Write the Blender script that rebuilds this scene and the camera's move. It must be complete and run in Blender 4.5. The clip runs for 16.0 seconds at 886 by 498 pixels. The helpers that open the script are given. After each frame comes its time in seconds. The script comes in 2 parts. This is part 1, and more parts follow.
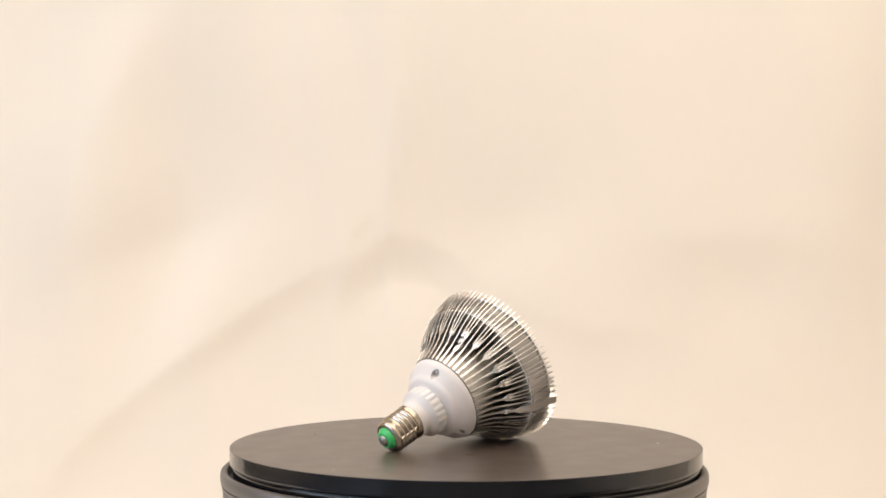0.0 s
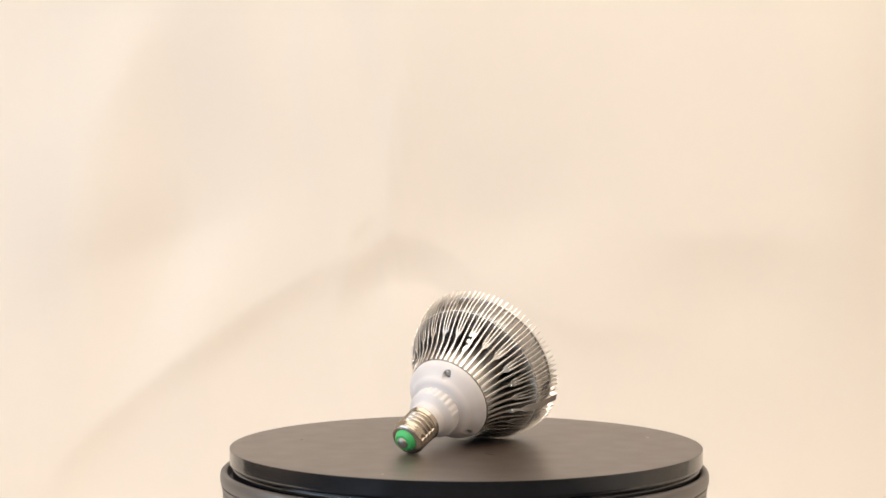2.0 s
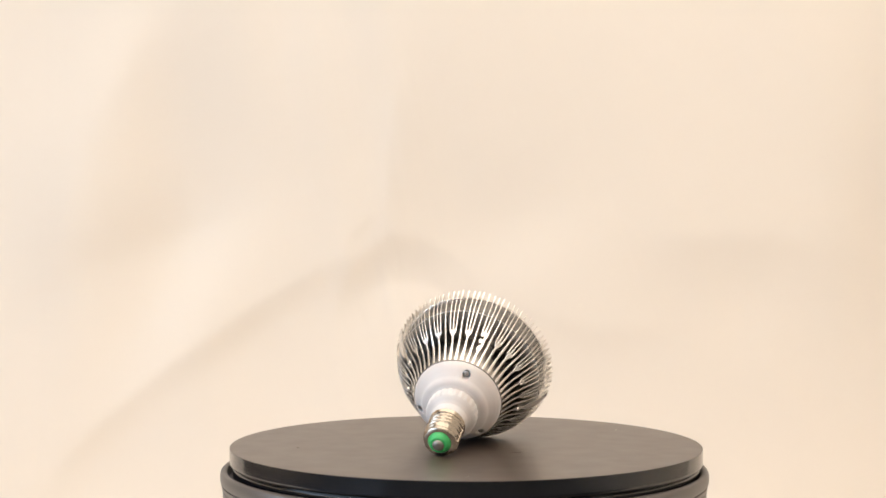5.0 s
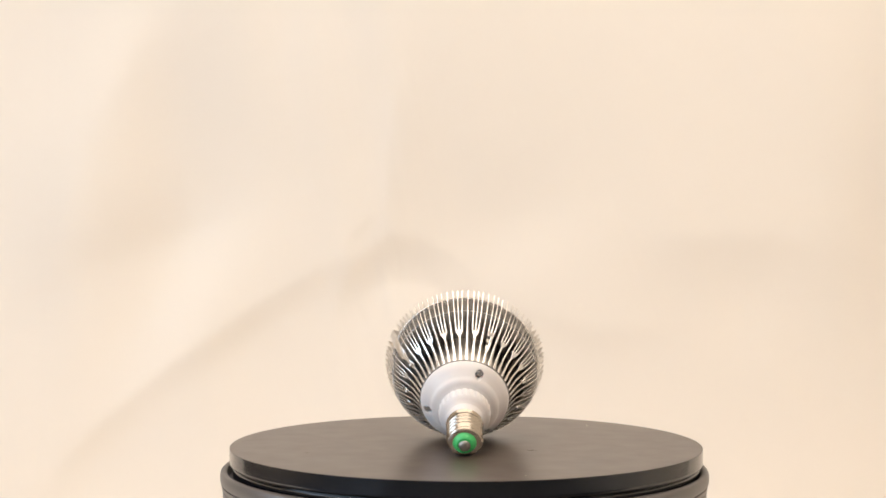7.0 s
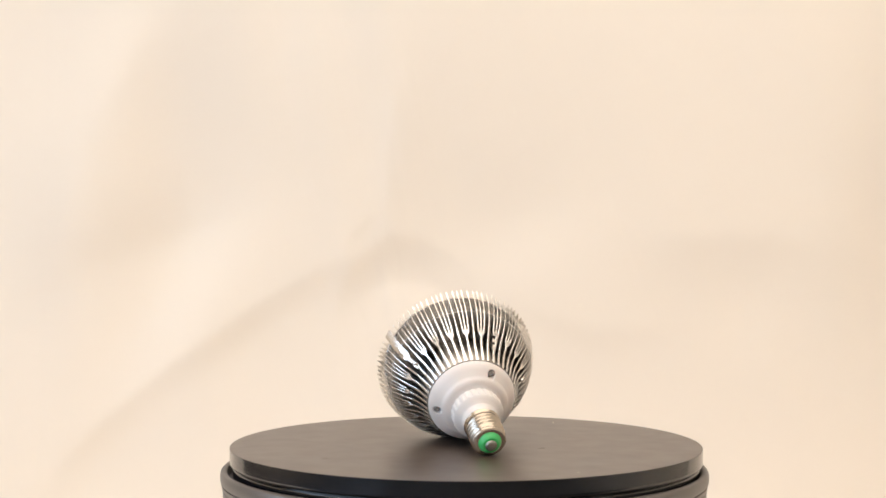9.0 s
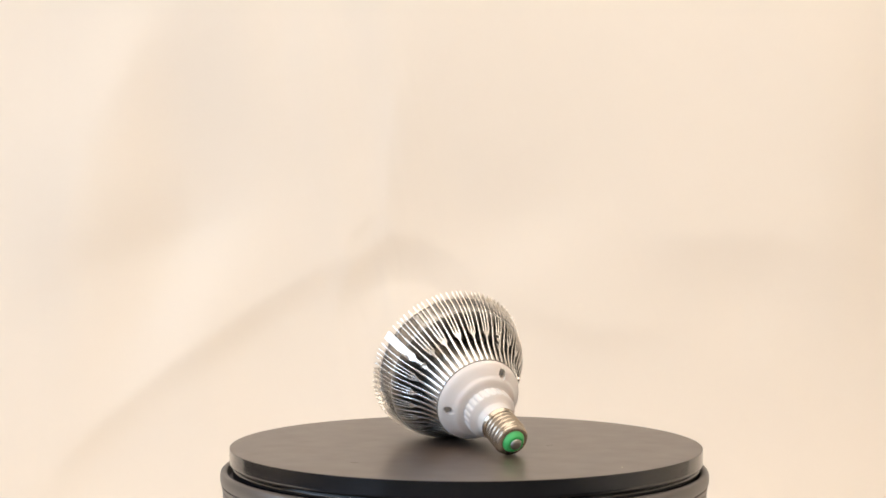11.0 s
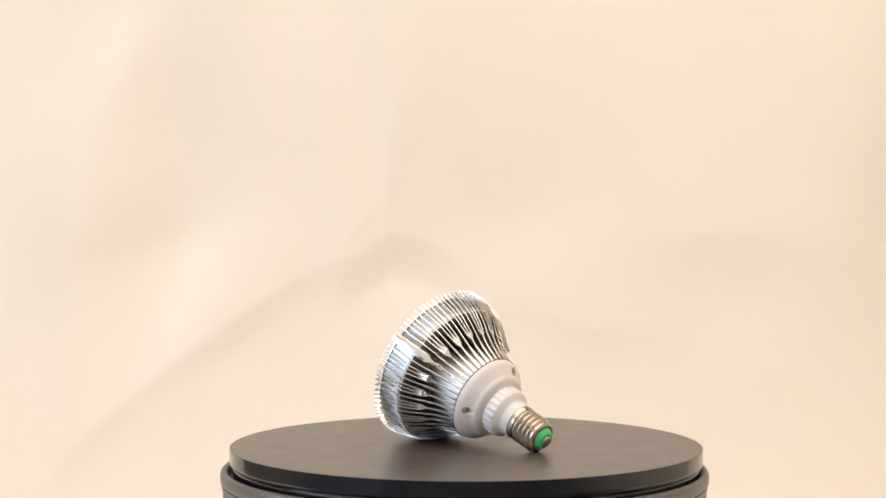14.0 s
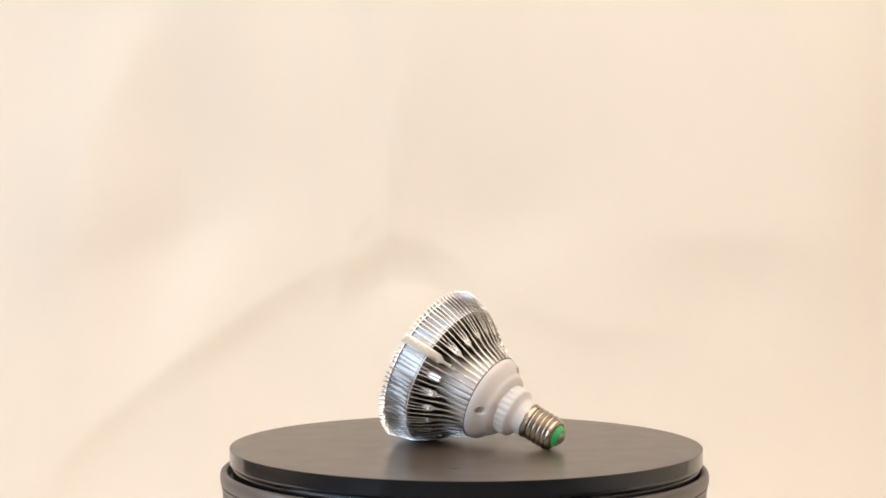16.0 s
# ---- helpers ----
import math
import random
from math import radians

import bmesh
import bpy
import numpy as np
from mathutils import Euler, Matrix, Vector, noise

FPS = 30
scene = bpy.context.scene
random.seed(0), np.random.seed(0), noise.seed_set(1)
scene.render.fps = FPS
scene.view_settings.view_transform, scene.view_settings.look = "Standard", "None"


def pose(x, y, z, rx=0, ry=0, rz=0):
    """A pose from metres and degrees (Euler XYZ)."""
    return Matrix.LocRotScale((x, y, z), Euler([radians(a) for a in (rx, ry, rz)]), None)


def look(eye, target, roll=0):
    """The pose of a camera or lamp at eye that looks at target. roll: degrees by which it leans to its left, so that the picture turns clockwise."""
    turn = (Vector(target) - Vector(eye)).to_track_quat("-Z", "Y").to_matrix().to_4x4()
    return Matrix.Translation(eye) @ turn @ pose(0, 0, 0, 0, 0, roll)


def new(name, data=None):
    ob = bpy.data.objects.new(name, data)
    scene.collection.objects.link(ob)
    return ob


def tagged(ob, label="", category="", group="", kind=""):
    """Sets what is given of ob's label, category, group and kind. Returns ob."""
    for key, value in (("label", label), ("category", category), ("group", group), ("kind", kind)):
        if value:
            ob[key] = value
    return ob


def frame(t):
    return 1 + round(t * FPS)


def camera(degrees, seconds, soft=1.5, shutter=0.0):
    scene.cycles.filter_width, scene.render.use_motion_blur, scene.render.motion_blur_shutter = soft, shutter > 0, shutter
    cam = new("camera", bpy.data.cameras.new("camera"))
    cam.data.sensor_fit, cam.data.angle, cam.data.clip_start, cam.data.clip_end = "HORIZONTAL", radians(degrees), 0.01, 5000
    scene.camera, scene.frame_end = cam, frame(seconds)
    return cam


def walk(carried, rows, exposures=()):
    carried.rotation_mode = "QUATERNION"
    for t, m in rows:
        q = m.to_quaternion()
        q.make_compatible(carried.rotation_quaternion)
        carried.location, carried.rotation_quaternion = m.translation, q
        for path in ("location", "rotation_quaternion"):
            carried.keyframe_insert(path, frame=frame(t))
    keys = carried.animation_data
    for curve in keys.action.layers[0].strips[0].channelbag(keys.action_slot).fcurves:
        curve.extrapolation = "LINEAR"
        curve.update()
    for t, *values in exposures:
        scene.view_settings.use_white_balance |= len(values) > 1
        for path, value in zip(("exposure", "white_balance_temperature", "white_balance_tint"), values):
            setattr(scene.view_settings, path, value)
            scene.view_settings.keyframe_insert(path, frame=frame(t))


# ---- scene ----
cam = camera(37.89, 16.0, soft=1.6)
EYE = (0.0, -1.0, 0.1365)
AIM = (-0.01736, 0.0, 0.1496)
walk(cam, [(0.0, look(EYE, AIM)), (16.0, look(EYE, AIM))])

# ---- light ----
FLOOR = -0.215
world = bpy.data.worlds.new("world")
scene.world = world
world.use_nodes = True
wn = world.node_tree
sky = wn.nodes.new("ShaderNodeTexSky")
sky.sky_type = "NISHITA"
sky.sun_disc = False
sky.sun_elevation = radians(35)
sky.sun_rotation = radians(250)
wn.nodes["Background"].inputs["Strength"].default_value = 0.1
wn.links.new(sky.outputs[0], wn.nodes["Background"].inputs[0])


def area(name, eye, target, size, size_y, power, colour):
    lamp = bpy.data.lights.new(name, "AREA")
    lamp.shape, lamp.size, lamp.size_y = "RECTANGLE", size, size_y
    lamp.energy, lamp.color = power, colour
    ob = new(name, lamp)
    ob.matrix_world = look(eye, target)
    return ob


# daylight in the opening of the window, and an unseen warm panel added overhead
area("window_light", (-1.47, -1.05, 0.58), (0.0, -1.05, 0.46), 1.8, 1.0, 20.6, (0.53, 0.735, 1.0))
area("added_overhead_glow", (-0.06, -0.70, 1.655), (-0.06, -0.70, 0.0), 2.3, 2.9, 27.4, (1.0, 0.86, 0.71))


# ---- materials ----
def material(name, colour, rough=0.5, metal=0.0, spread=0.06, scale=40.0, bump=0.0, bump_scale=300.0, stretch=(1, 1, 1), rough_spread=0.08, per_piece=0.0, detail=5.0, coat=0.0):
    """A principled material whose colour, gloss and relief vary at two scales."""
    m = bpy.data.materials.new(name)
    m.use_nodes = True
    nodes, links = m.node_tree.nodes, m.node_tree.links
    b = nodes["Principled BSDF"]
    b.inputs["Metallic"].default_value = metal
    b.inputs["Coat Weight"].default_value = coat
    co = nodes.new("ShaderNodeTexCoord")
    mp = nodes.new("ShaderNodeMapping")
    mp.inputs["Scale"].default_value = stretch
    links.new(co.outputs["Object"], mp.inputs["Vector"])
    big, fine = nodes.new("ShaderNodeTexNoise"), nodes.new("ShaderNodeTexNoise")
    big.inputs["Scale"].default_value, big.inputs["Detail"].default_value = scale, detail
    fine.inputs["Scale"].default_value, fine.inputs["Detail"].default_value = bump_scale, 4.0
    for n in (big, fine):
        links.new(mp.outputs[0], n.inputs["Vector"])
    mix = nodes.new("ShaderNodeMix")
    mix.data_type = "RGBA"
    mix.inputs["A"].default_value = (*[c * (1 - spread) for c in colour], 1)
    mix.inputs["B"].default_value = (*[min(1, c * (1 + spread)) for c in colour], 1)
    links.new(big.outputs["Fac"], mix.inputs["Factor"])
    out = mix.outputs["Result"]
    if per_piece:
        info, hsv, rng = nodes.new("ShaderNodeObjectInfo"), nodes.new("ShaderNodeHueSaturation"), nodes.new("ShaderNodeMapRange")
        rng.inputs["To Min"].default_value, rng.inputs["To Max"].default_value = 1 - per_piece, 1 + per_piece
        links.new(info.outputs["Random"], rng.inputs["Value"])
        links.new(rng.outputs[0], hsv.inputs["Value"])
        links.new(out, hsv.inputs["Color"])
        out = hsv.outputs[0]
    links.new(out, b.inputs["Base Color"])
    ramp = nodes.new("ShaderNodeMapRange")
    ramp.inputs["To Min"].default_value = max(0.02, rough - rough_spread)
    ramp.inputs["To Max"].default_value = rough + rough_spread
    links.new(fine.outputs["Fac"], ramp.inputs["Value"])
    links.new(ramp.outputs[0], b.inputs["Roughness"])
    if bump:
        bp = nodes.new("ShaderNodeBump")
        bp.inputs["Strength"].default_value, bp.inputs["Distance"].default_value = bump, 0.0004
        links.new(fine.outputs["Fac"], bp.inputs["Height"])
        links.new(bp.outputs[0], b.inputs["Normal"])
    return m


PAPER = material("cream_paper", (0.81, 0.748, 0.672), 0.85, spread=0.02, scale=2.2, bump=0.12, bump_scale=90)
WALL = material("wall_paint", (0.74, 0.67, 0.58), 0.8, spread=0.08, scale=3, bump=0.2, bump_scale=120)
CEILING = material("ceiling_paint", (0.76, 0.71, 0.64), 0.85, spread=0.05, scale=3, bump=0.2, bump_scale=120)
FLOORING = material("floor_board", (0.030, 0.034, 0.048), 0.5, spread=0.3, scale=6, bump=0.3, bump_scale=60, stretch=(1, 8, 1))
FRAME_WHITE = material("window_paint", (0.78, 0.77, 0.74), 0.45, spread=0.04)
PLATTER = material("satin_black_plastic", (0.0060, 0.0060, 0.0068), 0.13, spread=0.25, scale=14, bump=0.0, bump_scale=500, rough_spread=0.01)
# lighter copy of the disc's black: the light on the top is in its colour
PLATTER_TOP = material("lit_top_black", (0.054, 0.037, 0.027), 0.34, spread=0.20, scale=16, bump_scale=38, rough_spread=0.06)
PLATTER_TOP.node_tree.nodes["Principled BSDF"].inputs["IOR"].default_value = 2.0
PLATTER.node_tree.nodes["Principled BSDF"].inputs["IOR"].default_value = 1.7
BASE_BLACK = material("moulded_black_plastic", (0.052, 0.042, 0.038), 0.40, spread=0.2, scale=20, bump=0.0, rough_spread=0.01)
BASE_BLACK.node_tree.nodes["Principled BSDF"].inputs["IOR"].default_value = 2.1
DUST = material("pale_dust", (0.75, 0.70, 0.62), 0.9)
SCUFF = material("dark_scuff", (0.046, 0.033, 0.025), 0.26)
ALUMINIUM = material("polished_aluminium", (0.86, 0.845, 0.825), 0.24, 1.0, spread=0.05, scale=120, bump=0.03, bump_scale=900, stretch=(1, 1, 4), rough_spread=0.03, per_piece=0.06)
def brushed(m, along, amount):
    """Turning marks: the gloss spreads across them."""
    nodes, links = m.node_tree.nodes, m.node_tree.links
    tr = nodes.new("ShaderNodeVectorTransform")
    tr.vector_type, tr.convert_from, tr.convert_to = "VECTOR", "OBJECT", "WORLD"
    tr.inputs[0].default_value = along
    b = nodes["Principled BSDF"]
    b.inputs["Anisotropic"].default_value = amount
    links.new(tr.outputs[0], b.inputs["Tangent"])


brushed(ALUMINIUM, (0.6, 0.0, 0.8), 0.6)
RING_METAL = material("satin_aluminium", (0.37, 0.36, 0.352), 0.25, 1.0, spread=0.25, scale=60, bump=0.6, bump_scale=90, rough_spread=0.05)
INNER = material("dull_aluminium", (0.58, 0.55, 0.515), 0.42, 1.0, spread=0.12, scale=80, bump=0.1, bump_scale=500)
WHITE = material("white_plastic", (0.70, 0.655, 0.635), 0.38, spread=0.03, scale=50, bump=0.05, bump_scale=1200)
WHITE.node_tree.nodes["Principled BSDF"].inputs["Subsurface Weight"].default_value = 0.35
WHITE.node_tree.nodes["Principled BSDF"].inputs["Subsurface Radius"].default_value = (0.004, 0.003, 0.0025)
WHITE.node_tree.nodes["Principled BSDF"].inputs["Subsurface Scale"].default_value = 1.0
NICKEL = material("nickel_plated_brass", (0.47, 0.41, 0.34), 0.21, 1.0, spread=0.12, scale=150, bump=0.10, bump_scale=1200, rough_spread=0.10)
GREEN = material("green_plastic", (0.055, 0.46, 0.13), 0.35, spread=0.10, scale=150, bump=0.05)
SOLDER = material("dull_solder", (0.30, 0.285, 0.26), 0.42, 1.0, spread=0.2, scale=300, bump=0.3, bump_scale=700)
STEEL = material("screw_steel", (0.40, 0.39, 0.38), 0.35, 1.0, spread=0.2, scale=400)
SCREW_BRIGHT = material("bright_steel", (0.78, 0.76, 0.74), 0.18, 1.0)
DARK = material("dark_gap", (0.10, 0.095, 0.09), 0.5)
LENS = material("frosted_lens", (0.78, 0.77, 0.74), 0.4, spread=0.03)
GLOW = bpy.data.materials.new("light_diffuser")
GLOW.use_nodes = True
GLOW.node_tree.nodes["Principled BSDF"].inputs["Emission Color"].default_value = (1.0, 0.88, 0.74, 1)
GLOW.node_tree.nodes["Principled BSDF"].inputs["Emission Strength"].default_value = 1.0


# ---- mesh helpers ----
def part(name, bm, mat, parent=None, label="", smooth=35):
    bmesh.ops.recalc_face_normals(bm, faces=bm.faces[:])
    me = bpy.data.meshes.new(name)
    bm.to_mesh(me)
    bm.free()
    me.materials.append(mat)
    for p in me.polygons:
        p.use_smooth = smooth > 0
    if smooth:
        me.set_sharp_from_angle(angle=radians(smooth))
    ob = new(name, me)
    ob.parent = parent
    if label:
        tagged(ob, label)
    return ob


def lathe(profile, steps=96, closed=False):
    """Turns (radius, z) pairs about z; closed joins the last pair to the first."""
    bm = bmesh.new()
    rings = []
    for r, z in profile:
        if r < 1e-6:
            rings.append([bm.verts.new((0, 0, z))])
        else:
            rings.append([bm.verts.new((r * math.cos(2 * math.pi * k / steps), r * math.sin(2 * math.pi * k / steps), z)) for k in range(steps)])
    pairs = list(zip(rings, rings[1:])) + ([(rings[-1], rings[0])] if closed else [])
    for a, b in pairs:
        for k in range(steps):
            j = (k + 1) % steps
            if len(a) == 1 and len(b) == 1:
                continue
            if len(a) == 1:
                bm.faces.new((a[0], b[k], b[j]))
            elif len(b) == 1:
                bm.faces.new((a[k], a[j], b[0]))
            else:
                bm.faces.new((a[k], a[j], b[j], b[k]))
    return bm


def box(x0, x1, y0, y1, z0, z1, bm=None, bevel=0.0):
    bm = bm or bmesh.new()
    made = bmesh.ops.create_cube(bm, size=1, matrix=Matrix.Translation(((x0 + x1) / 2, (y0 + y1) / 2, (z0 + z1) / 2)) @ Matrix.Diagonal((x1 - x0, y1 - y0, z1 - z0, 1)))
    if bevel:
        edges = {e for v in made["verts"] for e in v.link_edges}
        bmesh.ops.bevel(bm, geom=list(edges), offset=bevel, segments=2, affect="EDGES", profile=0.5)
    return bm


def structure(name, bm, mat, label, category, smooth=0):
    return tagged(part(name, bm, mat, None, "", smooth), label, category, kind="structure")


# ---- the unseen room that closes the place ----
X0, X1, Y0, Y1, TOP = -1.5, 1.2, -2.4, 1.5, 1.7
# unseen floor, kept dark blue so that the disc's front rim reflects dark
structure("floor", box(X0 - 0.1, X1 + 0.1, Y0 - 0.1, Y1 + 0.1, FLOOR - 0.12, FLOOR - 0.004), FLOORING, "unseen floor under the paper sheet, dark blue-grey for the disc rim's reflection", "floor")
structure("ceiling", box(X0 - 0.1, X1 + 0.1, Y0 - 0.1, Y1 + 0.1, TOP, TOP + 0.1), CEILING, "plain off-white painted ceiling", "ceiling")
structure("wall_north", box(X0 - 0.1, X1 + 0.1, Y1, Y1 + 0.1, FLOOR - 0.004, TOP), WALL, "plain painted wall behind the paper backdrop", "wall")
structure("wall_south", box(X0 - 0.1, X1 + 0.1, Y0 - 0.1, Y0, FLOOR - 0.004, TOP), WALL, "unseen plain painted wall that closes the room and bounces light", "wall")
# unseen wall, set close in to bounce more light onto the fins
structure("wall_east", box(X1, X1 + 0.1, Y0, Y1, FLOOR - 0.004, TOP), WALL, "unseen plain painted wall that closes the room and bounces light", "wall")
WY0, WY1, WZ0, WZ1 = -1.98, -0.12, 0.06, 1.1
west = box(X0 - 0.1, X0, Y0, WY0, FLOOR - 0.004, TOP)
box(X0 - 0.1, X0, WY1, Y1, FLOOR - 0.004, TOP, west)
box(X0 - 0.1, X0, WY0, WY1, FLOOR - 0.004, WZ0, west)
box(X0 - 0.1, X0, WY0, WY1, WZ1, TOP, west)
structure("wall_west", west, WALL, "plain painted wall with a window opening", "wall")
window = tagged(new("window_1"), "white-framed window that lets in cool daylight", "window", kind="structure")
fr = box(X0 - 0.08, X0 - 0.03, WY0, WY0 + 0.05, WZ0, WZ1)
box(X0 - 0.08, X0 - 0.03, WY1 - 0.05, WY1, WZ0, WZ1, fr)
box(X0 - 0.08, X0 - 0.03, WY0 + 0.05, WY1 - 0.05, WZ0, WZ0 + 0.05, fr)
box(X0 - 0.08, X0 - 0.03, WY0 + 0.05, WY1 - 0.05, WZ1 - 0.05, WZ1, fr)
box(X0 - 0.075, X0 - 0.035, -1.07, -1.03, WZ0 + 0.05, WZ1 - 0.05, fr)
part("window_frame", fr, FRAME_WHITE, window, smooth=0)
# unseen panel, added to give the warm light from above a body
panel = tagged(new("added_overhead_panel"), "unseen warm white panel added overhead as the main light", "ceiling light")
part("frame", box(-1.25, 1.13, -2.20, 0.80, TOP - 0.03, TOP - 0.002, bevel=0.004), FRAME_WHITE, panel)
part("diffuser", box(-1.22, 1.10, -2.17, 0.77, TOP - 0.034, TOP - 0.031), GLOW, panel, "glowing white face of the added panel", 0)


# ---- paper backdrop: one sheet that hangs, sweeps forward and lies under the turntable ----
def crease(x, z, pts, lean, wide_a, wide_b):
    """A flank of a fold along a line on the hanging sheet (metres across and up): how far it leans up, and its reach to either side."""
    best = np.full_like(x, 1e9)
    side = np.zeros_like(x)
    fade = np.zeros_like(x)
    for i, ((ax, az), (bx, bz)) in enumerate(zip(pts, pts[1:])):
        dx, dz = bx - ax, bz - az
        n = math.hypot(dx, dz)
        k = np.clip(((x - ax) * dx + (z - az) * dz) / n ** 2, 0, 1)
        d = np.hypot(x - ax - k * dx, z - az - k * dz)
        near = d < best
        best = np.where(near, d, best)
        side = np.where(near, ((x - ax) * dz - (z - az) * dx) / n, side)
        fade = np.where(near, (i + k) / (len(pts) - 1), fade)
    wide = wide_a + (wide_b - wide_a) * (0.5 + 0.5 * np.tanh(side / (0.6 * min(wide_a, wide_b))))
    return lean * np.exp(-(best / wide) ** 2) * np.sin(np.pi * (0.07 + 0.86 * fade)) ** 0.7


def fold_lean(x, z):
    """How far the sheet leans up at each place, set from the brightness wanted there."""
    b = np.zeros_like(x)
    # the long dark valley that climbs from low beside the turntable
    b += crease(x, z, ((-0.564, -0.155), (-0.518, -0.110), (-0.425, -0.026), (-0.325, 0.044), (-0.256, 0.090), (-0.191, 0.126), (-0.156, 0.143)), -0.095, 0.013, 0.028)
    # bright ridge under the peak
    b += crease(x, z, ((-0.320, 0.217), (-0.363, 0.153), (-0.402, 0.068), (-0.468, -0.032)), 0.100, 0.050, 0.045)
    # shade above the ridge, ending at a crisp edge
    b += crease(x, z, ((-0.621, 0.079), (-0.542, 0.133), (-0.457, 0.173), (-0.380, 0.203), (-0.306, 0.228)), -0.055, 0.070, 0.018)
    # grey hollow that opens to the upper middle
    b += crease(x, z, ((-0.496, 0.280), (-0.454, 0.361), (-0.396, 0.449), (-0.303, 0.507)), -0.050, 0.035, 0.170)
    # pale stripe near the upper corner
    b += crease(x, z, ((-0.570, 0.291), (-0.552, 0.361), (-0.512, 0.438), (-0.462, 0.515)), 0.055, 0.050, 0.060)
    # broad lean up, added to brighten the outer side
    b += crease(x, z, ((-0.680, -0.180), (-0.666, 0.176), (-0.629, 0.531)), 0.085, 0.160, 0.140)
    # upright fold, its far side in shade
    b += crease(x, z, ((-0.102, 0.166), (-0.096, 0.245), (-0.091, 0.314), (-0.078, 0.391)), -0.035, 0.012, 0.110)
    # light edge of the upright fold
    b += crease(x, z, ((-0.109, 0.163), (-0.103, 0.245), (-0.097, 0.314), (-0.084, 0.391)), 0.015, 0.035, 0.012)
    # dark pocket behind the bulb
    b += crease(x, z, ((-0.172, 0.080), (-0.155, 0.126), (-0.127, 0.155), (-0.101, 0.171), (-0.063, 0.165), (-0.018, 0.143)), -0.095, 0.010, 0.038)
    # light lip below the pocket
    b += crease(x, z, ((-0.148, 0.084), (-0.102, 0.105), (-0.056, 0.103), (-0.018, 0.084)), 0.070, 0.010, 0.045)
    # small pinch
    b += crease(x, z, ((-0.162, 0.169), (-0.141, 0.189), (-0.118, 0.211)), -0.060, 0.007, 0.008)
    # faint hollow beside the bulb
    b += crease(x, z, ((0.058, 0.074), (0.104, 0.059), (0.165, 0.038), (0.234, 0.036), (0.272, 0.047)), -0.050, 0.014, 0.026)
    # wide shallow shade
    b += crease(x, z, ((0.242, 0.156), (0.318, 0.163), (0.402, 0.163), (0.500, 0.154)), -0.050, 0.016, 0.060)
    # soft swell
    b += crease(x, z, ((0.013, 0.114), (0.081, 0.160), (0.150, 0.197)), 0.030, 0.050, 0.050)
    # soft shade over the swell
    b += crease(x, z, ((0.013, 0.191), (0.058, 0.228), (0.127, 0.237)), -0.030, 0.060, 0.030)
    # light crease low on the plain side
    b += crease(x, z, ((0.390, 0.008), (0.395, 0.046), (0.403, 0.084)), 0.030, 0.020, 0.030)
    # outer edge leaned away to darken it
    b += crease(x, z, ((0.545, 0.038), (0.554, 0.206), (0.539, 0.366)), -0.050, 0.050, 0.120)
    # pale streak high up
    b += crease(x, z, ((-0.249, 0.399), (-0.218, 0.453), (-0.187, 0.499)), 0.025, 0.020, 0.050)
    # broad lean away, added to darken the middle
    b += crease(x, z, ((-0.141, 0.545), (-0.003, 0.344), (0.058, 0.175)), -0.045, 0.200, 0.260)
    # low crease
    b += crease(x, z, ((-0.202, -0.039), (-0.156, 0.022), (-0.102, 0.068)), 0.020, 0.030, 0.040)
    # leans up towards the foot to brighten it, as the sweep begins
    b += 0.045 * np.clip((0.06 - z) / 0.22, 0, 1) ** 1.5
    return LEAN * b


LEAN, REACH = 3.4, 0.6


def fold_height(x, z):
    """The relief whose flanks lean so: gathered along the lines that run to the light, from both ends, fading with the distance."""
    pull = np.exp(-0.46 * z)
    start = np.linspace(-0.9, 1.3, 900)[None, :] + 0 * z[:, :1]
    xs = (start + 0.61) * pull[:, :1] - 0.61
    zs = np.repeat(z[:, :1], xs.shape[1], axis=1)
    lean = fold_lean(xs, zs)
    up, down = np.zeros_like(xs), np.zeros_like(xs)
    for i in range(1, len(xs)):
        dz = zs[i - 1] - zs[i]
        down[i] = down[i - 1] * np.exp(-dz / REACH) + 0.5 * (lean[i - 1] + lean[i]) * dz
    for i in range(len(xs) - 2, -1, -1):
        dz = zs[i] - zs[i + 1]
        up[i] = up[i + 1] * np.exp(-dz / REACH) + 0.5 * (lean[i + 1] + lean[i]) * dz
    h = 0.5 * (down - up)
    return np.array([np.interp(x[i], xs[i], h[i]) for i in range(len(x))])


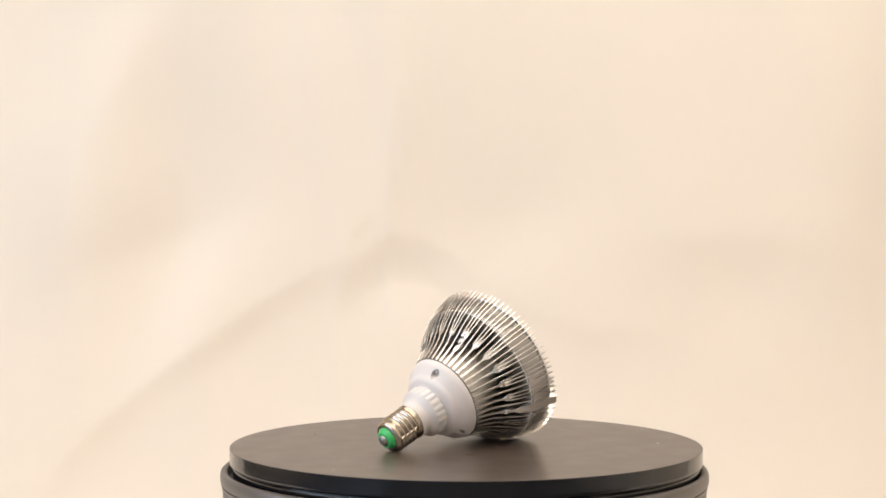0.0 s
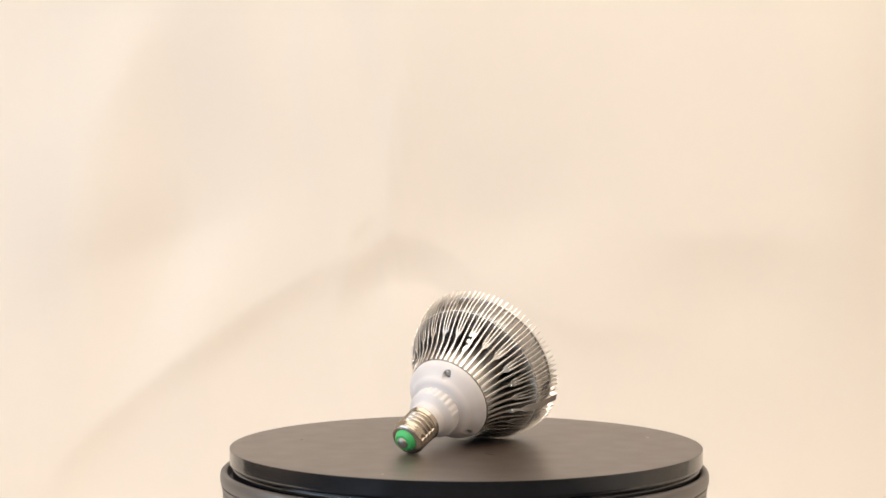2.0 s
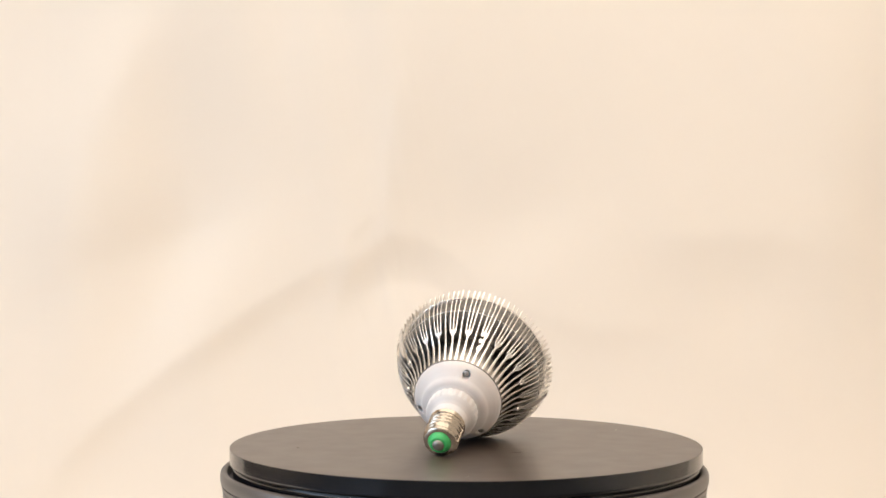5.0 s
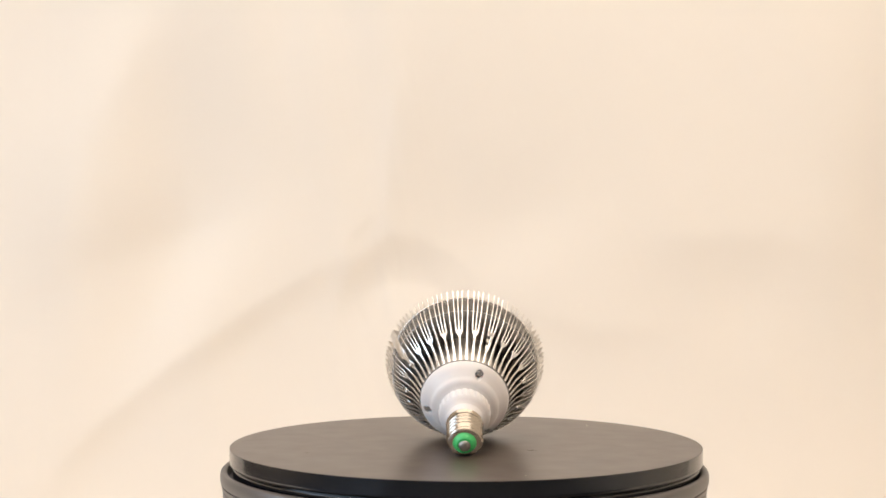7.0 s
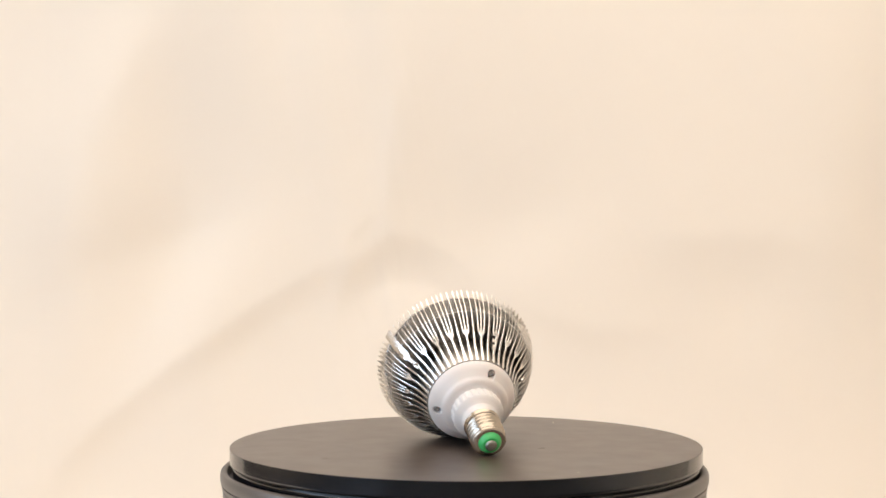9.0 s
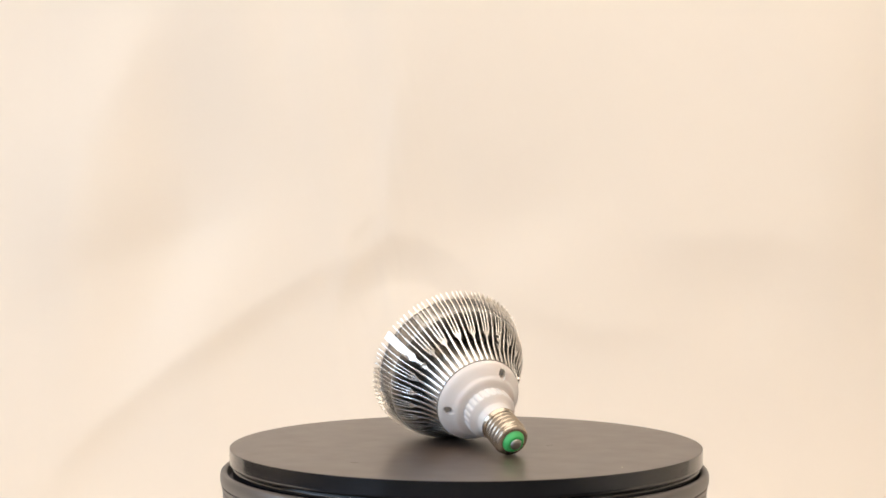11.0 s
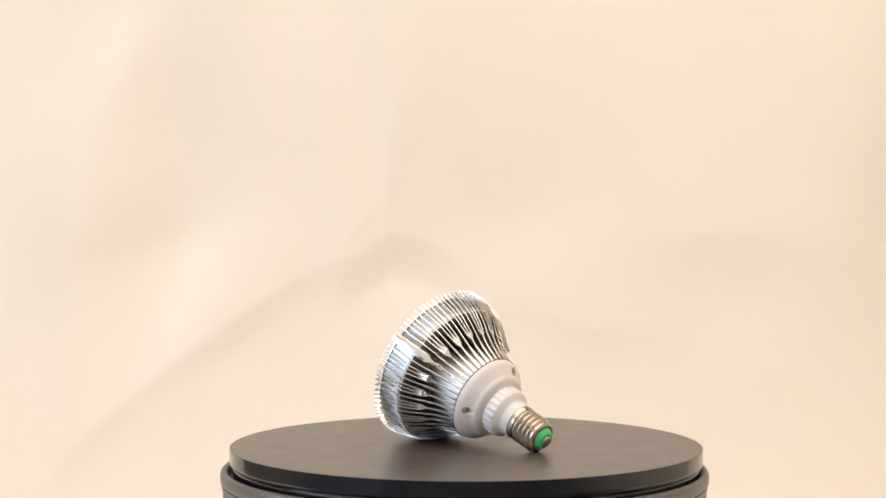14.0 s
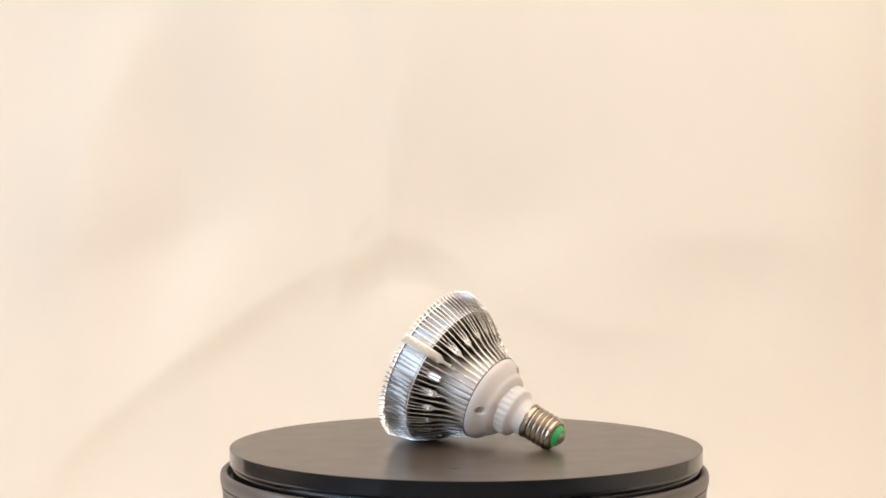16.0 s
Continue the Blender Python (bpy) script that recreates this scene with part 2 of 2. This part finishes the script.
def backdrop():
    width, hang, bend, lie = 2.3, 0.85, 0.03, 0.95
    y_back = 0.75
    arc = bend * math.pi / 2
    us = np.concatenate([np.linspace(-width / 2, -0.68, 40)[:-1], np.linspace(-0.68, 0.66, 420), np.linspace(0.66, width / 2, 40)[1:]])
    n_u = len(us)
    vs = np.concatenate([np.linspace(0, hang - 0.80, 12)[:-1], np.linspace(hang - 0.80, hang + arc, 250), np.linspace(hang + arc, hang + arc + lie, 30)[1:]])
    verts, faces = [], []
    x, v = np.meshgrid(us, vs)
    z_hang = FLOOR + bend + hang - v
    h = fold_height(x, z_hang)
    low = 0.004 * np.sin(2.1 * x + 1.3 * z_hang + 0.4) + 0.0022 * np.sin(5.3 * x - 3.7 * z_hang + 1.0) + 0.0007 * np.sin(13 * x + 9 * z_hang)
    weight = np.clip((hang + arc - v) / 0.05, 0, 1)
    weight = weight * weight * (3 - 2 * weight)
    out = (h + low) * weight
    for i in range(len(vs)):
        for k in range(n_u):
            d = vs[i]
            if d <= hang:
                y, z = y_back - out[i, k], z_hang[i, k]
            elif d <= hang + arc:
                a = (d - hang) / bend
                y = y_back - bend + (bend - out[i, k]) * math.cos(a)
                z = FLOOR + bend - (bend - out[i, k]) * math.sin(a)
            else:
                y, z = y_back - bend - (d - hang - arc), FLOOR
            verts.append((us[k], y, z))
    for i in range(len(vs) - 1):
        for k in range(n_u - 1):
            a = i * n_u + k
            faces.append((a, a + 1, a + n_u + 1, a + n_u))
    me = bpy.data.meshes.new("backdrop")
    me.from_pydata(verts, [], faces)
    me.materials.append(PAPER)
    for p in me.polygons:
        p.use_smooth = True
    return tagged(new("backdrop", me), "creased cream paper backdrop sheet with soft diagonal folds", "backdrop", kind="structure")


backdrop()


# ---- turntable ----
def turntable():
    thing = tagged(new("turntable"), "round black plastic motorised turntable on cream paper", "turntable")
    thing.location = (0, 0, FLOOR)
    z0 = -FLOOR
    base = part("base", lathe([(0, 0.001), (0.176, 0.001), (0.179, 0.004), (0.1815, 0.030), (0.1835, z0 - 0.060), (0.1850, z0 - 0.0350), (0.1852, z0 - 0.0312),
                               (0.1846, z0 - 0.0309), (0.1846, z0 - 0.0303), (0.1856, z0 - 0.0300), (0.1862, z0 - 0.0268), (0.1853, z0 - 0.0264), (0.1853, z0 - 0.0256), (0.1865, z0 - 0.0252),
                               (0.1869, z0 - 0.0242), (0.1870, z0 - 0.0200), (0.1866, z0 - 0.0178), (0.1856, z0 - 0.0166), (0.1842, z0 - 0.0162), (0.1828, z0 - 0.0164),
                               (0.1816, z0 - 0.0174), (0.1812, z0 - 0.0240), (0.1700, z0 - 0.0260), (0, z0 - 0.0260)], 160), BASE_BLACK, thing, "moulded black base with a fine groove")
    base.location = (-0.0012, 0, 0)
    base.scale = (0.993, 0.993, 1)
    platter = part("platter", lathe([(0, -0.0225), (0.1755, -0.0225), (0.1775, -0.0215), (0.1778, -0.0150), (0.1770, -0.0138), (0.1785, -0.0130), (0.1797, -0.0118), (0.1800, -0.0110), (0.1800, -0.0100),
                                     (0.1800, -0.0010), (0.1800, -0.0004), (0.1790, -0.0005), (0.12, -0.0005), (0, -0.0005)], 200), PLATTER, thing, "satin black rotating disc")
    # thin sheet added so that the lit top can be lighter than the rim
    part("lit_top", lathe([(0.178, -0.0004), (0.1799, -0.0004), (0.1799, -0.0001), (0.17965, 0.0), (0.1786, 0.0), (0.175, 0.0), (0.12, 0.0), (0.06, 0.0), (0, 0.0)], 200), PLATTER_TOP, platter, "matt dark disc top, coloured lighter than the rim for the light on it, lightly scuffed")
    platter.location = (0, 0, z0)
    for name, x, y, sx, sy, turn, mat in (("dust_speck", 0.1037, 0.1057, 0.0008, 0.0005, 20, DUST), ("scuff", 0.0494, -0.0430, 0.0045, 0.0004, 12, SCUFF),
                                          ("scuff", -0.1160, -0.0580, 0.0034, 0.0006, -45, SCUFF), ("dust_speck", 0.0392, -0.1575, 0.0003, 0.0003, 0, DUST)):
        bm = bmesh.new()
        bmesh.ops.create_icosphere(bm, subdivisions=2, radius=1, matrix=Matrix.Diagonal((sx, sy, 0.00006 if mat is SCUFF else 0.00025, 1)))
        for v in bm.verts:
            v.co *= 1 + 0.35 * noise.noise(v.co * 900 + Vector((x * 100, 0, 0)))
        o = part(name, bm, mat, platter)
        o.matrix_basis = pose(x, y, 0.0001, 0, 0, turn)
    return thing, platter


# ---- LED bulb: its own z runs from the contact along the axis to the lens ----
BELL = [(0.0340, 0.0665), (0.0352, 0.0690), (0.0370, 0.0735), (0.0405, 0.0805), (0.0455, 0.0872), (0.0505, 0.0935), (0.0551, 0.1003), (0.0583, 0.1070), (0.0606, 0.1140), (0.0621, 0.1203), (0.0635, 0.1234)]


def bell(r):
    """Where the turned outline of the fins lies along the axis at this radius."""
    for (r0, s0), (r1, s1) in zip(BELL, BELL[1:]):
        if r <= r1:
            return s0 + (s1 - s0) * max(0, (r - r0)) / (r1 - r0)
    return BELL[-1][1]


PLATE_S, RING_R, RIM_S = 0.1030, 0.0565, 0.1238


def slab(bm, stations, bevel=0.00022, end=None):
    """A fin of the bulb: stations are (radius, middle, half thickness), cut along the bell, with softened edges."""
    rows = []
    for r, mid, half in stations:
        s = bell(r)
        e = end if end else (PLATE_S if r < RING_R - 0.0005 else RIM_S)
        e = max(e, s + 0.0008)
        c = min(bevel, half * 0.6)
        rows.append([bm.verts.new((r, t, z)) for t, z in ((mid - half, e), (mid - half, s + c), (mid - half + c, s), (mid + half - c, s), (mid + half, s + c), (mid + half, e))])
    for a, b in zip(rows, rows[1:]):
        for k in range(6):
            j = (k + 1) % 6
            bm.faces.new((a[k], a[j], b[j], b[k]))
    bm.faces.new(rows[0])
    bm.faces.new(rows[-1])


def stem_half(r):
    """Half the thickness of a fin: thick at the root, thin at the rim."""
    return 0.00112 - 0.00042 * min(1, max(0, (r - 0.0345) / 0.0065))


def tine_half(r):
    """Half the thickness of a tine: it thins past the ring and ends in a rounded bead."""
    return 0.00052 if r < 0.053 else 0.00040 if r < 0.0572 else 0.00024 if r < 0.0622 else 0.00044 if r < 0.0632 else 0.00032


STEM = [0.0315, 0.0340, 0.0352, 0.0370, 0.0388, 0.0405, 0.0422, 0.0435]
TINE = [0.0463, 0.0485, 0.0505, 0.0530, 0.0553, 0.0563, 0.0566, 0.0588, 0.0602, 0.0614, 0.0623, 0.0630, 0.0635]


def single_fin():
    bm = bmesh.new()
    slab(bm, [(r, 0, stem_half(r) if r < 0.047 else tine_half(r) + 0.00003) for r in STEM + [0.0450] + TINE])
    return bm


def tine_offset(r, way):
    return way * (0.0022 + (r - 0.0465) * 0.085)


def fork_fin(stem=True, ways=(-1, 0, 1)):
    bm = bmesh.new()
    if stem:
        slab(bm, [(r, 0, stem_half(r)) for r in STEM])
        slab(bm, [(0.0434, 0, 0.00070), (0.0444, 0, 0.0010), (0.0453, 0, 0.0018), (0.0461, 0, 0.0026), (0.0471, 0, 0.0027)])
    for way in ways:
        slab(bm, [(r, tine_offset(r, way), tine_half(r)) for r in TINE])
    return bm


def knob(bm, r, t, radius, depth=0.008):
    """An upright rod of the extrusion, cut where the bell passes it."""
    s = bell(r)
    rod = bmesh.ops.create_cone(bm, cap_ends=True, segments=14, radius1=radius, radius2=radius, depth=depth, matrix=Matrix.Translation((r, t, s + depth / 2)))
    for v in rod["verts"]:
        if v.co.z < s + depth / 4:
            v.co.z = bell(v.co.x) - 0.0001


def hooked_fin():
    """A fork whose stem carries the two open screw channels."""
    bm = bmesh.new()
    slab(bm, [(r, 0.0, stem_half(r)) for r in STEM[:5]])
    slab(bm, [(0.0386, 0.0, 0.00085), (0.0398, -0.0005, 0.0010), (0.0412, -0.0010, 0.0009), (0.0428, -0.0013, 0.0009), (0.0445, -0.0012, 0.0009), (0.0460, -0.0013, 0.0009), (0.0474, -0.0008, 0.0012)])
    knob(bm, 0.0402, 0.0006, 0.00120)
    slab(bm, [(0.0432, -0.0001, 0.0009), (0.0439, 0.0002, 0.0012), (0.0446, -0.0001, 0.0009)])
    knob(bm, 0.0439, 0.0012, 0.00105)
    slab(bm, [(0.0468, 0.0, 0.0018), (0.0475, 0.0002, 0.0026), (0.0484, 0, 0.0029)])
    knob(bm, 0.0473, 0.0017, 0.00110)
    for way in (-1, 0, 1):
        slab(bm, [(r, tine_offset(r, way), tine_half(r)) for r in TINE])
    bmesh.ops.scale(bm, vec=(1, -1, 1), verts=bm.verts[:])
    return bm


def broad_fin():
    """The broad flat fin that reaches the rim, flush with its neighbours."""
    bm = bmesh.new()
    slab(bm, [(r, 0, stem_half(r)) for r in STEM[:5]])
    slab(bm, [(0.0387, 0, 0.0008), (0.0420, 0, 0.0008), (0.0436, 0, 0.0016), (0.0450, 0, 0.0020), (0.0464, 0, 0.0014), (0.0478, 0, 0.0012), (0.0494, 0, 0.0013), (0.0506, 0, 0.0022), (0.0516, 0, 0.0033), (0.0530, 0, 0.0034), (0.0553, 0, 0.0034),
              (0.0563, 0, 0.0034), (0.0566, 0, 0.0034), (0.0588, 0, 0.0034), (0.0610, 0, 0.0034), (0.0626, 0, 0.0034), (0.0635, 0, 0.0032)], 0.00022)
    return bm


def thread_profile():
    rows = [(0.0080, 0.0060), (0.0086, 0.0051), (0.0096, 0.0050), (0.0110, 0.0056), (0.0119, 0.0064), (0.0122, 0.0074)]
    n, pitch = 4, 0.0042
    for k in range(n * 12 + 1):
        a = k / 12
        rows.append((0.0118 + 0.00145 * (0.5 - 0.5 * math.cos(2 * math.pi * a)) ** 0.65, 0.0086 + a * pitch))
    rows += [(0.0122, 0.0257), (0.0130, 0.0260), (0.0131, 0.0277), (0.0134, 0.0283), (0.0137, 0.0292), (0.0135, 0.0298), (0.0126, 0.0298)]
    return rows


def screw_shell():
    """The rolled thread: rings that climb one pitch a turn."""
    bm = lathe(thread_profile(), 72)
    for v in bm.verts:
        r = math.hypot(v.co.x, v.co.y)
        if 0.0082 < v.co.z < 0.0254:
            a = math.atan2(v.co.y, v.co.x) / (2 * math.pi)
            ease = min(1, (v.co.z - 0.0082) / 0.002, (0.0254 - v.co.z) / 0.002)
            v.co.z += a * 0.0042 * ease * 0.8
    return bm


def drill(ob, radius, degrees):
    """Sinks screw recesses, along the axis, into the collar."""
    bm = bmesh.new()
    for deg in degrees:
        a = radians(90 + deg)
        bmesh.ops.create_cone(bm, cap_ends=True, segments=24, radius1=0.0032, radius2=0.0031, depth=0.012, matrix=Matrix.Translation((radius * math.cos(a), radius * math.sin(a), 0.0550)))
    cutter = part("cutter", bm, WHITE)
    mod = ob.modifiers.new("recess", "BOOLEAN")
    mod.operation, mod.solver, mod.object = "DIFFERENCE", "EXACT", cutter
    bpy.context.view_layer.update()
    cut = bpy.data.meshes.new_from_object(ob.evaluated_get(bpy.context.evaluated_depsgraph_get()))
    ob.modifiers.clear()
    ob.data = cut
    cut.set_sharp_from_angle(angle=radians(35))
    bpy.data.objects.remove(cutter)


def led_bulb():
    thing = tagged(new("led_bulb"), "finned aluminium reflector LED bulb with white collar lying on the disc", "light bulb")
    cap = part("screw_cap", screw_shell(), NICKEL, thing, "nickel-plated threaded screw cap")
    part("insulator", lathe([(0.0042, 0.0012), (0.0060, 0.0015), (0.0069, 0.0024), (0.0083, 0.0045), (0.0086, 0.0056), (0.005, 0.0060)], 48), GREEN, cap, "bright green plastic insulator")
    part("contact", lathe([(0, -0.0012), (0.0020, -0.0010), (0.0034, -0.0004), (0.0042, 0.0005), (0.0045, 0.0018)], 32), SOLDER, cap, "dull metal end contact")
    for deg in (15, 195):
        o = part("punch_mark", box(0.01285, 0.01325, -0.0007, 0.0007, 0.0276, 0.0284), DARK, cap)
        o.matrix_basis = pose(0, 0, 0, 0, 0, deg)
    # white collar
    housing = part("housing", lathe([(0.0115, 0.0285), (0.0128, 0.0290), (0.0133, 0.0300), (0.0136, 0.0362), (0.0141, 0.0370), (0.0165, 0.0392), (0.0182, 0.0404), (0.0187, 0.0414), (0.0187, 0.0496),
                                     (0.0192, 0.0502), (0.0212, 0.0508), (0.0231, 0.0516), (0.0244, 0.0526), (0.0252, 0.0538), (0.0257, 0.0549), (0.0266, 0.0560), (0.0298, 0.0592), (0.0320, 0.0616),
                                     (0.0328, 0.0632), (0.0333, 0.0648), (0.0335, 0.0662), (0.0325, 0.0668), (0.0115, 0.0668)], 128, True), WHITE, thing, "stepped white plastic collar")
    drill(housing, 0.0280, (22.8, -97.2, 142.8))
    rib = bmesh.new()
    rows = []
    for z, out in ((0.0408, 0.0183), (0.0418, 0.0189), (0.0488, 0.0191), (0.0499, 0.0187)):
        rows.append([rib.verts.new((r, t, z)) for r, t in ((0.0180, -0.0021), (out - 0.0002, -0.0017), (out + 0.0002, -0.0008), (out + 0.0002, 0.0008), (out - 0.0002, 0.0017), (0.0180, 0.0021))])
    for a, b in zip(rows, rows[1:]):
        for k in range(6):
            rib.faces.new((a[k], a[(k + 1) % 6], b[(k + 1) % 6], b[k]))
    rib.faces.new(rows[0]), rib.faces.new(rows[-1])
    first = part("rib", rib, WHITE, housing, smooth=35)
    for k in range(1, 24):
        o = new("rib", first.data)
        o.parent = housing
        o.matrix_basis = pose(0, 0, 0, 0, 0, 15 * k)
    for deg in (22.8, -97.2, 142.8):
        seat = pose(0, 0, 0, 0, 0, 90 + deg) @ pose(0.0280, 0, 0)
        o = part("screw", lathe([(0, 0.0596), (0.0003, 0.0596), (0.0007, 0.0590), (0.0016, 0.0590), (0.0023, 0.0596), (0.0023, 0.0612)], 20), STEEL, housing, "small steel screw")
        o.matrix_basis = seat
    part("seam", lathe([(0.0333, 0.0657), (0.0337, 0.0659), (0.0338, 0.0664), (0.0330, 0.0668)], 128), DARK, thing, "dark seam behind the collar")
    # heat sink
    sink = part("heat_sink", lathe([(0.0, 0.0668), (0.0322, 0.0672), (0.0326, 0.0716), (0.0331, 0.0776), (0.0336, 0.0860), (0.0336, 0.1022), (0.0560, PLATE_S), (0.0560, PLATE_S + 0.004), (0, PLATE_S + 0.004)], 128), INNER, thing, "dull aluminium core of the heat sink")
    part("retaining_ring", lathe([(0.0552, PLATE_S + 0.0006), (RING_R, PLATE_S + 0.0012), (RING_R + 0.0004, 0.1220), (0.0566, 0.1224), (0.0566, 0.1226), (0.0545, 0.1226), (0.0545, PLATE_S)], 160, True), RING_METAL, sink, "satin ring between the fin tips")
    part("lip", lathe([(0.0562, 0.1227), (0.0576, 0.1226), (0.0581, 0.1230), (0.0581, 0.1237), (0.0575, 0.1240), (0.0562, 0.1240)], 160, True), ALUMINIUM, sink, "bright turned lip of the ring")
    meshes = {}
    for kind, make in (("fork_fin", fork_fin), ("single_fin", single_fin), ("hooked_fin", hooked_fin), ("broad_fin", broad_fin)):
        meshes[kind] = make
    made = {}

    def put(kind, deg):
        if kind in made:
            o = new(kind, made[kind])
            o.parent = sink
        else:
            o = part(kind, meshes[kind](), ALUMINIUM, sink, smooth=30)
            made[kind] = o.data
        o.matrix_basis = pose(0, 0, 0, 0, 0, 90 + deg)

    for k in range(24):
        deg = 25 + 15 * k
        put("hooked_fin" if k in (0, 12) else "broad_fin" if k in (6, 18) else "fork_fin", deg)
        put("single_fin", deg + 7.5)
    for deg in (-65.0, -95.0, 115.0, 85.0):
        bm = lathe([(0, -0.0001), (0.0005, -0.0002), (0.0010, -0.0008), (0.0015, -0.0009), (0.0018, -0.0003), (0.0018, 0.003)], 18)
        o = part("fixing_screw", bm, SCREW_BRIGHT, sink, "small bright fixing screw")
        o.matrix_basis = pose(0, 0, 0, 0, 0, 90 + deg) @ pose(0.0450, 0, bell(0.0450) - 0.0001, 0, -52, 0)
    part("lens", lathe([(0.0546, 0.1200), (0.0546, 0.1222), (0.050, 0.1236), (0.030, 0.1246), (0, 0.1250)], 96), LENS, thing, "frosted front lens")
    return thing


table, platter = turntable()
bulb = led_bulb()
TILT = 24.5
# the bulb's axis leans up from the contact; its "up" mark stays on top
REST = pose(-0.0006, -0.0824, 0.0081) @ Matrix(((-1, 0, 0, 0), (0, -math.sin(radians(TILT)), math.cos(radians(TILT)), 0), (0, math.cos(radians(TILT)), math.sin(radians(TILT)), 0), (0, 0, 0, 1)))


def motions():
    rate = 6.706
    times = [float(t) for t in range(17)]
    walk(platter, [(t, pose(0, 0, -FLOOR, 0, 0, rate * (t - 7))) for t in times])
    walk(bulb, [(t, pose(0, 0, 0, 0, 0, rate * (t - 7)) @ REST) for t in times])


motions()
